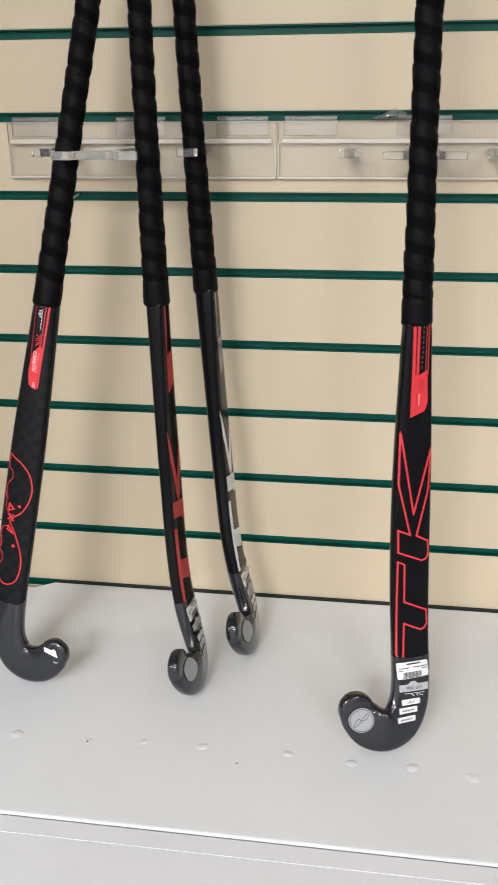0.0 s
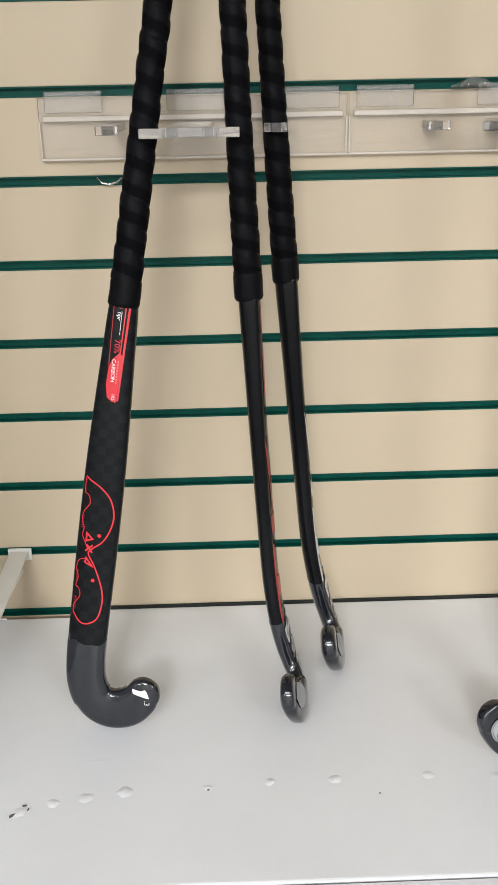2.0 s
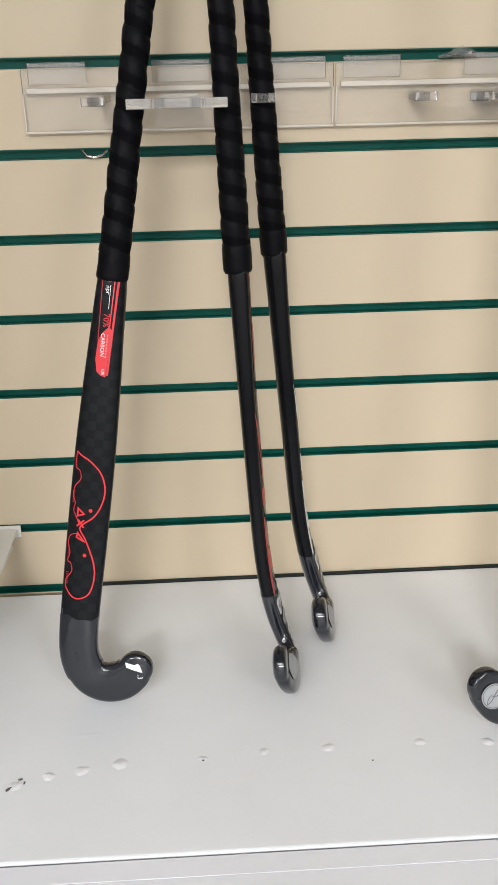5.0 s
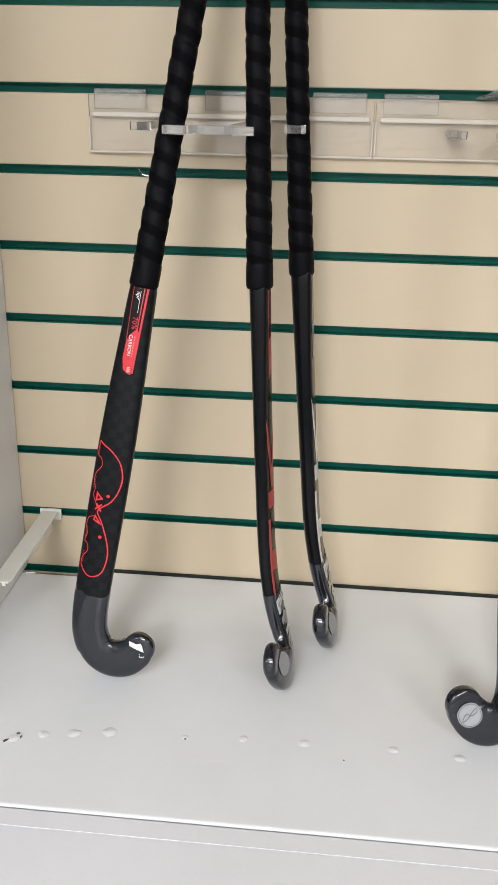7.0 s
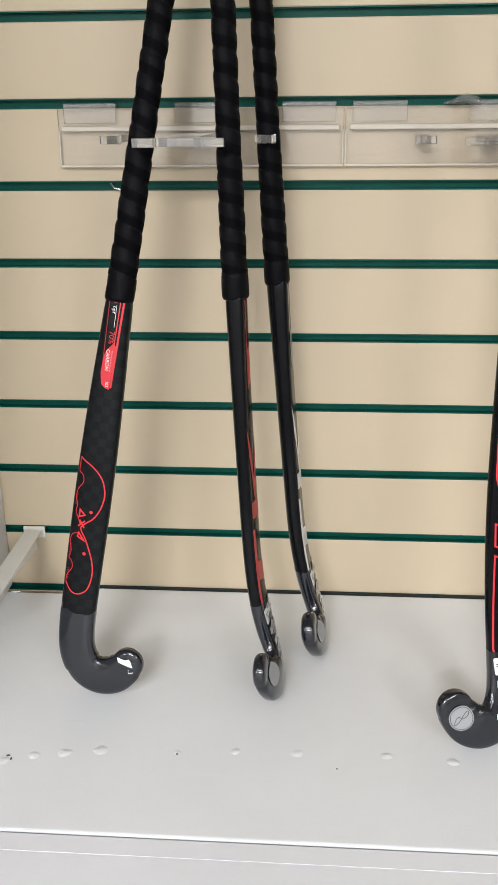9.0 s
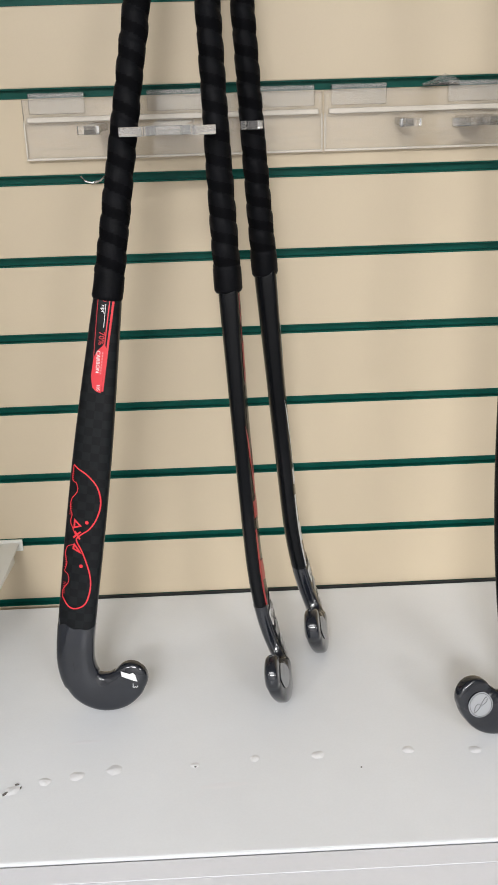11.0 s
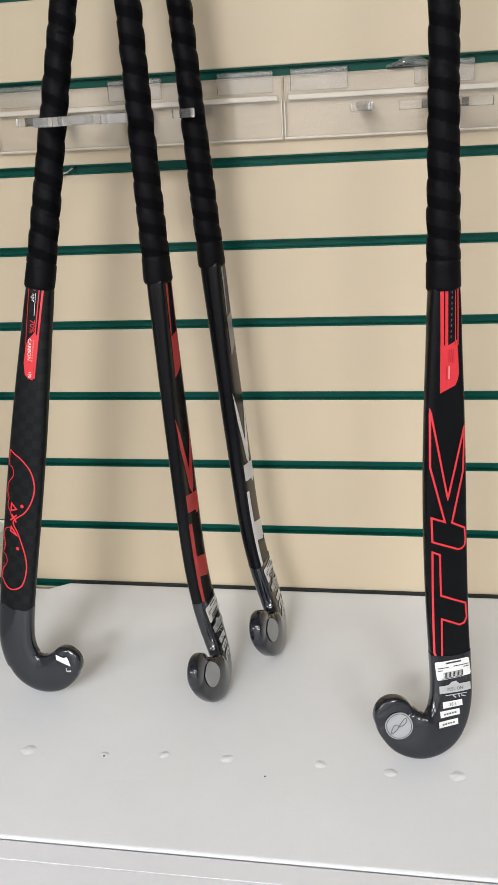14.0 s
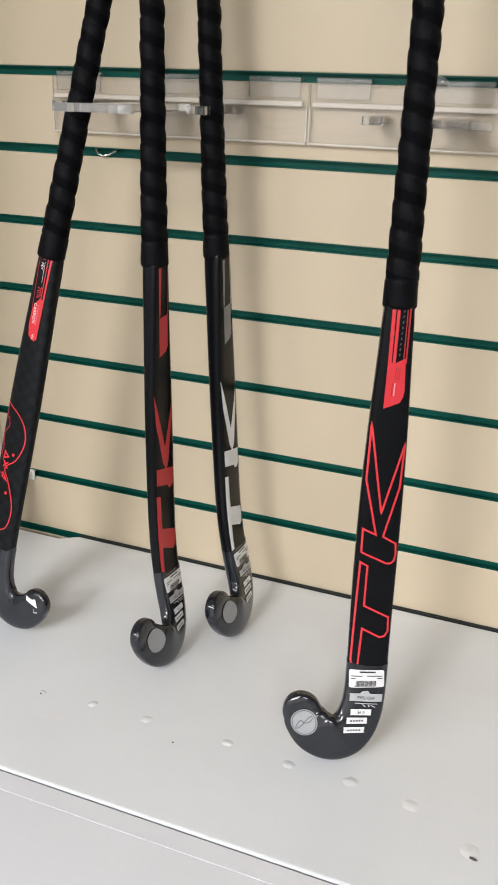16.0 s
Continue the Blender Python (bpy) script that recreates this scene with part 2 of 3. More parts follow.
side = tagged(part("wall_side_panel", box(-0.515, -0.49, -0.47, -0.001, TOP + 0.0005, 2.3, 0.003), GREY_PANEL), "grey side panel closing the display bay", "panel", kind="structure")


def plinth():
    t = thing("plinth", "white boxed display plinth under the sticks", "plinth")
    # top board with a notch in its back corner
    outline = [(-0.515, -0.4855), (1.6, -0.4855), (1.6, -0.004), (-0.352, -0.004), (-0.378, -0.022), (-0.515, -0.022)]
    part("top_board", plate(outline, TOP - 0.006, TOP, 0.0026), WHITE, t)
    part("core", box(-0.515, 1.6, -0.477, -0.03, TOP - 0.04, TOP - 0.0065), WHITE_PAINT, t)
    part("fascia", box(-0.515, 1.6, -0.5105, -0.4885, TOP - 0.04, TOP - 0.0012, 0.0002), WHITE_PAINT, t, "narrow white strip before the top board")
    part("front_ledge", box(-0.515, 1.6, -0.93, -0.5112, TOP - 0.04, TOP - 0.0018), WHITE_PAINT, t, "white ledge in front of the top board")
    # A thin black box draws the dark line where the board meets the wall.
    part("joint_line", box(-0.350, 1.6, -0.0037, -0.0009, TOP - 0.004, TOP + 0.0026), JOINT_BLACK, t, "black line along the wall joint")
    part("front_panel", box(-0.515, 1.6, -0.925, -0.90, 0.0, TOP - 0.0405, 0.003), WHITE_PAINT, t)
    part("end_panel", box(-0.513, -0.49, -0.899, -0.03, 0.0, TOP - 0.0405), WHITE_PAINT, t)
    part("end_panel", box(1.57, 1.6, -0.899, -0.03, 0.0, TOP - 0.0405), WHITE_PAINT, t)
    part("base_board", box(-0.489, 1.569, -0.899, -0.03, 0.28, 0.30), WHITE_PAINT, t)
    return t


PLINTH = plinth()

# ---- hockey sticks ----
# centre line of a stick in its own plane: towards the toe, up the shaft, half width, half thickness
LINE = [(0, 0.520, 0.0100, 0.0085), (0, 0.497, 0.0120, 0.0100), (0, 0.486, 0.0156, 0.0120), (0, 0.430, 0.0182, 0.0112), (0, 0.370, 0.0208, 0.0105), (0, 0.300, 0.0228, 0.0100), (0, 0.220, 0.0234, 0.0096),
        (0, 0.150, 0.0230, 0.0095), (0, 0.100, 0.0226, 0.0096), (0.0008, 0.075, 0.0226, 0.0097), (0.0032, 0.056, 0.0230, 0.0098), (0.0095, 0.039, 0.0238, 0.0100),
        (0.020, 0.0272, 0.0252, 0.0101), (0.035, 0.0232, 0.0258, 0.0101), (0.051, 0.0288, 0.0258, 0.0100), (0.0622, 0.0400, 0.0238, 0.0097), (0.0672, 0.0495, 0.0214, 0.0092)]


BOW = [0.016, 3.0, 0.28]


def bend(z):
    """The bow: the shaft is curved towards the face at both ends; size, power and upper end of the lower curve."""
    size, power, top = BOW
    return (size * ((top - z) / top) ** power if z < top else 0.0) + (0.012 * ((z - 0.28) / 0.62) ** 2 if z > 0.28 else 0.0)


def smooth_line(rows, steps=6):
    """Catmull-Rom through the rows."""
    a = np.array(rows)
    a = np.vstack([2 * a[0] - a[1], a, 2 * a[-1] - a[-2]])
    out = []
    for i in range(1, len(a) - 2):
        p0, p1, p2, p3 = a[i - 1:i + 3]
        for s in np.arange(steps) / steps:
            out.append(0.5 * (2 * p1 + (p2 - p0) * s + (2 * p0 - 5 * p1 + 4 * p2 - p3) * s ** 2 + (3 * p1 - p0 - 3 * p2 + p3) * s ** 3))
    return np.array(out + [a[-2]])


CURVE = smooth_line(LINE)
TANGENT = np.gradient(CURVE[:, :2], axis=0)
FINE = np.zeros((len(CURVE) * 10, 5))   # the same line in short steps, with the bow as a fifth column
SIDE = 40


def set_shape(width, thick, hook, toe):
    """The sticks differ a little: factors on the shaft's width and thickness, the hook's reach and the toe's height."""
    CURVE[:] = smooth_line(LINE)
    CURVE[:, 2] *= width * np.where(CURVE[:, 0] > 0.012, toe, 1.0)
    CURVE[:, 3] *= thick
    CURVE[:, 0] *= hook
    TANGENT[:] = np.gradient(CURVE[:, :2], axis=0)
    TANGENT[:] /= np.linalg.norm(TANGENT, axis=1)[:, None]
    bowed = np.column_stack([CURVE, [bend(z) for z in CURVE[:, 1]]])
    steps = np.linspace(0, len(CURVE) - 1, len(FINE))
    for column in range(5):
        FINE[:, column] = np.interp(steps, np.arange(len(CURVE)), bowed[:, column])


def section(k, flat):
    """Across, depth of point k of the cross-section: a flat face (+) and a rounded back (-)."""
    a = 2 * math.pi * k / SIDE
    c, s = math.cos(a), math.sin(a)
    n = 4.6 if s > 0 else 2.7
    return math.copysign(abs(c) ** (2 / n), c), math.copysign(abs(s) ** (2 / n), s)


def sweep(rows, tangents, grow=0.0, wobble=0.0, cap=True):
    bm = bmesh.new()
    rings = []
    rng = random.Random(5)
    for (x, z, hw, ht), (tx, tz) in zip(rows, tangents):
        nx, nz = -tz, tx           # across, in the plane of the stick
        ring = []
        for k in range(SIDE):
            u, v = section(k, True)
            g = grow + wobble * rng.random()
            u, v = u * (hw + g), v * (ht + g)
            ring.append(bm.verts.new((x + nx * u, bend(z) + v, z + nz * u)))
        rings.append(ring)
    for r, s in zip(rings, rings[1:]):
        for k in range(SIDE):
            bm.faces.new((r[k], r[(k + 1) % SIDE], s[(k + 1) % SIDE], s[k]))
    if cap:
        bm.faces.new(rings[0])
    # round toe: shrinking rings past the last row
    x, z, hw, ht = rows[-1]
    tx, tz = tangents[-1]
    nx, nz = -tz, tx
    last = rings[-1]
    steps = 9
    for i in range(1, steps + 1):
        a = math.pi / 2 * i / steps
        c, s = math.cos(a), math.sin(a)
        cx, cz = x + tx * s * (hw + grow), z + tz * s * (hw + grow)
        if i == steps:
            tip = bm.verts.new((cx, bend(z), cz))
            for k in range(SIDE):
                bm.faces.new((last[k], last[(k + 1) % SIDE], tip))
        else:
            ring = []
            for k in range(SIDE):
                u, v = section(k, True)
                u, v = u * (hw + grow) * c, v * (ht + grow) * c ** 0.45
                ring.append(bm.verts.new((cx + nx * u, bend(z) + v, cz + nz * u)))
            for k in range(SIDE):
                bm.faces.new((last[k], last[(k + 1) % SIDE], ring[(k + 1) % SIDE], ring[k]))
            last = ring
    return bm


def depth(x, z, facing, lift=0.0004):
    """Height of the stick's surface over the point x, z of its plane, on the face (1) or the back (-1)."""
    d = np.hypot(FINE[:, 0] - x, FINE[:, 1] - z)
    i = int(np.argmin(d))
    hw, ht = FINE[i, 2], FINE[i, 3]
    r = min(d[i] / hw, 0.97)
    n = 4.6 if facing > 0 else 2.7
    return FINE[i, 4] + facing * (ht * (1 - r ** n) ** (1 / n) + lift)


def lay(bm, facing, lift=0.0004):
    """Drops a flat drawing (x, z in the stick's plane) on its surface."""
    for v in bm.verts:
        v.co.y = depth(v.co.x, v.co.z, facing, lift)
    return bm


def fill(points, facing=1, cuts=3, lift=0.0004):
    bm = bmesh.new()
    bm.faces.new([bm.verts.new((x / 1000, 0, z / 1000)) for x, z in points])
    bmesh.ops.triangulate(bm, faces=bm.faces[:])
    bmesh.ops.subdivide_edges(bm, edges=bm.edges[:], cuts=cuts, use_grid_fill=True)
    return lay(bm, facing, lift)


def line(points, width, facing=1, closed=False, lift=0.0005, step=0.003):
    """A printed line of that width in mm."""
    pts = [Vector((x / 1000, z / 1000)) for x, z in points]
    if closed:
        pts.append(pts[0])
    bm = bmesh.new()
    w = width / 2000
    fine = []
    for a, b in zip(pts, pts[1:]):
        n = max(1, int((b - a).length / step))
        fine += [a.lerp(b, i / n) for i in range(n)]
    fine.append(pts[-1])
    rows = []
    for i, p in enumerate(fine):
        before = fine[i - 1] if i else (fine[-2] if closed else fine[0])
        after = fine[i + 1] if i + 1 < len(fine) else (fine[1] if closed else fine[-1])
        d1, d2 = (p - before), (after - p)
        d1 = d1.normalized() if d1.length > 1e-9 else d2.normalized()
        d2 = d2.normalized() if d2.length > 1e-9 else d1
        n1, n2 = Vector((-d1.y, d1.x)), Vector((-d2.y, d2.x))
        m = n1 + n2
        m = m.normalized() if m.length > 1e-6 else n1
        k = w / max(0.45, m.dot(n1))
        rows.append((bm.verts.new((p.x + m.x * k, 0, p.y + m.y * k)), bm.verts.new((p.x - m.x * k, 0, p.y - m.y * k))))
    for (a, b), (c, d) in zip(rows, rows[1:]):
        bm.faces.new((a, b, d, c))
    return lay(bm, facing, lift)


def curve_points(points, steps=8):
    return [tuple(p) for p in smooth_line(points, steps)]


def disc(cx, cz, r, facing=1, lift=0.0005, rings=4, n=32):
    bm = bmesh.new()
    mid = bm.verts.new((cx / 1000, 0, cz / 1000))
    last = None
    for j in range(1, rings + 1):
        ring = [bm.verts.new(((cx + r * j / rings * math.cos(2 * math.pi * i / n)) / 1000, 0, (cz + r * j / rings * math.sin(2 * math.pi * i / n)) / 1000)) for i in range(n)]
        for i in range(n):
            if last:
                bm.faces.new((last[i], last[(i + 1) % n], ring[(i + 1) % n], ring[i]))
            else:
                bm.faces.new((mid, ring[(i + 1) % n], ring[i]))
        last = ring
    return lay(bm, facing, lift)


def words(text, cx, cz, height, turn, facing=1, lift=0.0008):
    """Letters of that height in mm, laid on the stick; turn: degrees by which they are turned in its plane."""
    data = bpy.data.curves.new("words", "FONT")
    data.body, data.size, data.align_x, data.align_y = text, height / 1000 / 0.7, "CENTER", "CENTER"
    data.resolution_u = 3
    tmp = bpy.data.objects.new("words", data)
    me = bpy.data.meshes.new_from_object(tmp)
    bm = bmesh.new()
    bm.from_mesh(me)
    bpy.data.objects.remove(tmp)
    bpy.data.curves.remove(data)
    bpy.data.meshes.remove(me)
    bmesh.ops.triangulate(bm, faces=bm.faces[:])
    c, s = math.cos(radians(turn)), math.sin(radians(turn))
    for v in bm.verts:
        # read from the face the toe points to the reader's left; from the back to the right
        x, z = v.co.x * c - v.co.y * s, v.co.x * s + v.co.y * c
        v.co = (cx / 1000 - facing * x, 0, cz / 1000 + z)
    return lay(bm, facing, lift)


def grip_mesh():
    """Wound tape: overlapping turns that climb the handle, a thicker band at its lower end and a rounded butt."""
    bm = bmesh.new()
    rings = []
    sides, z0, z1 = 32, 0.487, 0.922
    rng = random.Random(3)
    n = 300
    soft = [rng.uniform(-1, 1) for _ in range(40)]
    for i in range(n + 1):
        z = z0 + (z1 - z0) * i / n
        r = 0.0124 + 0.0024 * max(0, 1 - (z - z0) / 0.22)
        if z < z0 + 0.03:
            r += 0.0016 * min(1, (z - z0) / 0.003) * min(1, (z0 + 0.03 - z) / 0.004) - 0.0002
        if z > z1 - 0.012:
            q = (z - z1 + 0.012) / 0.012
            r *= math.sqrt(max(0.0, 1 - q * q)) * 0.96 + 0.04
        ring = []
        for k in range(sides):
            a = 2 * math.pi * k / sides
            turn = (z - z0) / 0.0262 + k / sides + 0.10 * soft[int((z - z0) / 0.0262) % 40]
            f = turn % 1.0
            step = (0.0020 * f ** 0.6 * (1 - f ** 7) + 0.0003 if z < z1 - 0.02 else 0.0005) if z > z0 + 0.028 else 0.0003
            rr = r + step + 0.0006 * noise.noise((math.cos(a) * 2, math.sin(a) * 2, z * 60))
            ring.append(bm.verts.new((math.cos(a) * rr * 1.03, bend(z) + math.sin(a) * rr * 0.95, z)))
        rings.append(ring)
    for r, s in zip(rings, rings[1:]):
        for k in range(sides):
            f = bm.faces.new((r[k], r[(k + 1) % sides], s[(k + 1) % sides], s[k]))
            turn = (r[k].co.z - z0) / 0.0262 + k / sides
            f.material_index = 1 if turn % 1.0 < 0.42 and r[k].co.z > z0 + 0.028 else 0
    bm.faces.new(rings[0][::-1])
    bm.faces.new(rings[-1])
    return bm


FILM_FROM = int(np.argmin(np.abs(CURVE[:, 1] - 0.104) + 10 * np.abs(CURVE[:, 0])))


def hockey_stick(label, foot, lean, turn, shaft_material, bow, shape):
    """foot: the lower end of the shaft's axis; lean: its run in x and y for each metre up; turn: degrees from x to the way the hook points."""
    BOW[:] = bow
    set_shape(*shape)
    z = Vector((*lean, 1.0)).normalized()
    x = Vector((math.cos(radians(turn)), math.sin(radians(turn)), 0))
    x = (x - z * x.dot(z)).normalized()
    y = z.cross(x)
    o = Vector(foot)
    m = Matrix(((x.x, y.x, z.x, o.x), (x.y, y.y, z.y, o.y), (x.z, y.z, z.z, o.z), (0, 0, 0, 1)))
    body = sweep(CURVE, TANGENT)
    low = min((m @ v.co).z for v in body.verts)
    m = Matrix.Translation((0, 0, TOP + 0.0006 - low)) @ m
    t = thing("hockey_stick", label, "hockey stick", "hockey sticks on display", m)
    part("shaft", body, shaft_material, t, smooth=True)
    part("grip", grip_mesh(), GRIP, t, "black wound grip tape", smooth=True).data.materials.append(GRIP_MATTE)
    wrap = sweep(CURVE[FILM_FROM:], TANGENT[FILM_FROM:], 0.0005, 0.0, cap=False)
    for v in wrap.verts:
        if v.co.z > 0.1035:
            v.co.z += 0.007 * noise.noise((v.co.x * 70, v.co.y * 70, o.x * 50)) + 0.06 * abs(v.co.x)
    part("wrapped_head", wrap, WRAPPED, t, "head in glossy clear shrink wrap", smooth=True)
    return t


def stickers(t, logo_material, inked):
    """Round badge, price sticker, grey tag and three small tags on the face of the head."""
    badge = part("badge", disc(64.2, 41.6, 14.4, 1, 0.0014), logo_material, t, "round pale grey badge")
    if inked:
        part("badge_ring", line([(64.2 + 12.9 * math.cos(a / 20 * math.pi), 41.6 + 12.9 * math.sin(a / 20 * math.pi)) for a in range(40)], 0.7, 1, True, 0.0018), INK, badge)
        part("badge_mark", line([(x + 5.2, z + 4.1) for x, z in curve_points([(67, 33), (67, 30), (62, 33), (57, 40), (52, 45), (50.5, 43), (53, 39), (58, 37), (62, 39), (65, 37), (67, 33)], 5)], 0.7, 1, False, 0.0018), INK, badge)
    tag = part("price_sticker", fill([(19.5, 100), (18.5, 101.4), (-16.5, 103.2), (-18, 102), (-19.3, 86), (-18, 84.7), (17, 82), (18.5, 83)], 1, 3, 0.0014), STICKER, t, "white price sticker with printed bars")
    for i in range(15):
        x = 11 - i * 1.45
        part("print_bar", line([(x, 84.3 + (12 - x) * 0.06), (x, 90.0 + (12 - x) * 0.06)], 0.55 + 0.35 * (i * 7 % 3), 1, False, 0.0019, 0.01), INK, tag)
    for za, xa, xb, w in ((99.4, 8, -9, 1.6), (95.0, 17, 5, 0.9), (95.2, 0, -17, 0.9), (92.4, 17, 12, 0.9), (92.8, -11, -17, 0.9), (83.6, 13, -9, 0.7)):
        part("print_bar", line([(xa, za + (12 - xa) * 0.06), (xb, za + (12 - xb) * 0.06)], w, 1, False, 0.0019), INK, tag)
    grey = part("grey_tag", fill([(17, 76), (5, 76.6), (3, 79.5), (-2, 80), (-5, 77), (-18, 77), (-18, 68.6), (17, 68)], 1, 3, 0.0014), GREY_PRINT, t, "grey peel-off tag")
    part("lettering", words("PEEL OFF", -0.5, 72.2, 3.2, 0, 1, 0.002), INK, grey)
    for x0, x1, z0, z1, w in ((11, -13, 66.0, 66.2, 0.9), (3, -0.5, 65.4, 62.6, 1.2), (-3.5, -4.5, 65.4, 62.6, 1.2), (-6, -11, 64.6, 62.6, 1.0)):
        part("small_mark", line([(x0, z0), (x1, z1)], w, 1, False, 0.0014), GREY_PRINT, t)
    for i, (x, z) in enumerate(((4.0, 56.6), (7.8, 47.6), (10.4, 37.6))):
        small = part("small_tag", fill([(x + 11, z - 3.4), (x - 11, z - 2.8), (x - 11, z + 3.6), (x + 11, z + 3.0)], 1, 3, 0.0014), STICKER, t, "small white tag")
        if i == 0:
            part("lettering", words("36.5", x, z, 3.4, -1, 1, 0.002), INK, small)
        else:
            for k in range(5):
                part("print_bar", line([(x + 7.2 - k * 3, z - 0.3 + k * 0.15), (x + 5.0 - k * 3, z - 0.2 + k * 0.15)], 1.7, 1, False, 0.0019, 0.01), GREY_INK, small)


def face_print(t, solid, colour, line_colour, panel_colour=None):
    """The bold print on the face: thin lines and a panel below the grip, two large angular shapes on the blade."""
    if solid:
        part("stripe", fill([(9, 486), (4, 486), (6, 432), (9, 428)], 1, 2), panel_colour, t)
        part("stripe", line([(-9, 486), (-9, 432)], 1.6), line_colour, t)
        part("panel_print", fill([(9, 428), (-9, 432), (-9, 394), (-5, 388), (9, 382)], 1, 3), panel_colour, t)
        part("angular_shape", fill([(20, 338), (1, 270), (-15, 322), (-14, 300), (-6, 250), (-1, 240), (6, 250), (18, 300)], 1, 3), colour, t)
        part("angular_shape", fill([(19, 245), (-16, 240), (-16, 220), (-10, 215), (-6, 215), (-3, 220), (19, 224)], 1, 3), colour, t)
        part("angular_shape", fill([(20, 210), (13, 209), (12, 166), (-15, 158), (-16, 150), (-14, 137), (-9, 133), (13, 141), (15, 104), (20, 104)], 1, 3), colour, t)
    else:
        for x0, x1, w, c in ((5.9, 5.4, 3.6, colour), (1.2, 1.0, 3.0, colour), (-7.6, -8.0, 1.0, line_colour), (-10.2, -10.6, 1.6, line_colour)):
            part("stripe", line([(x0, 494), (x1, 434)], w), c, t)
        panel = part("panel_print", fill([(7.2, 436), (0.6, 433.5), (-9.9, 439.5), (-12, 407), (-11, 400), (-8.2, 394), (7.6, 387)], 1, 3), colour, t)
        for i in range(3):
            part("print_bar", line([(-1.6 - i * 2.0, 430), (-1.2 - i * 2.0, 417)], 0.8, 1, False, 0.0009), line_colour, panel)
        part("print_bar", line([(-1.6, 414), (-1.4, 401)], 1.4, 1, False, 0.0009), PINK_PRINT, panel)
        part("print_bar", line([(0.8, 414), (1.0, 400)], 0.9, 1, False, 0.0009), line_colour, panel)
        for i in range(9):
            part("small_letter_bar", line([(-4.4 + 0.1 * i, 487 - i * 5.4), (-4.3 + 0.1 * i, 484.6 - i * 5.4)], 1.2), DIM_PRINT, t)
        part("angular_outline", line([(17.4, 371), (-0.5, 276), (-18.2, 352), (-17.0, 305), (-4.6, 250.5), (-18.4, 243.5), (-19.4, 231), (-18.2, 224.5), (-15, 221.5), (-10.8, 221), (16.5, 231.6), (16.9, 257.5), (3.0, 252), (17.8, 311)], 2.1, 1, True), colour, t)
        part("angular_outline", line([(16.6, 220.5), (8.8, 217), (9.0, 172.5), (-17.6, 161.5), (-18.4, 146), (-15.3, 140.4), (-10, 138.8), (9.2, 147), (11.2, 104), (13.4, 102.6), (16.4, 104), (18.8, 111), (18.4, 133.6)], 2.1, 1, True), colour, t)


stick = hockey_stick("black hockey stick with red outlined print and white stickers", (0.1887, -0.2883, 0.4635), (-0.0226, 0.1162), -161.5, CARBON, (0.0396, 3.06, 0.353), (0.965, 0.98, 1.0, 1.0))
face_print(stick, False, RED, DARK_RED)
stickers(stick, BADGE, True)

stick = hockey_stick("black hockey stick with solid red print leaning in the rack", (-0.0966, -0.2070, 0.4632), (-0.0572, 0.0720), -96.1, CARBON, (0.040, 3.85, 0.257), (0.985, 0.937, 1.08, 1.0))
face_print(stick, True, DEEP_RED, DARK_RED, DEEP_RED)
stickers(stick, BADGE_DIM, False)

stick = hockey_stick("black hockey stick with silver grey print leaning in the rack", (-0.0396, -0.1095, 0.4635), (-0.0832, 0.0290), -94.6, CARBON, (0.0328, 2.46, 0.2035), (1.012, 1.07, 1.08, 1.0))
face_print(stick, True, PALE_PRINT, GREY_PRINT, MID_GREY)
stickers(stick, BADGE_DIM, False)


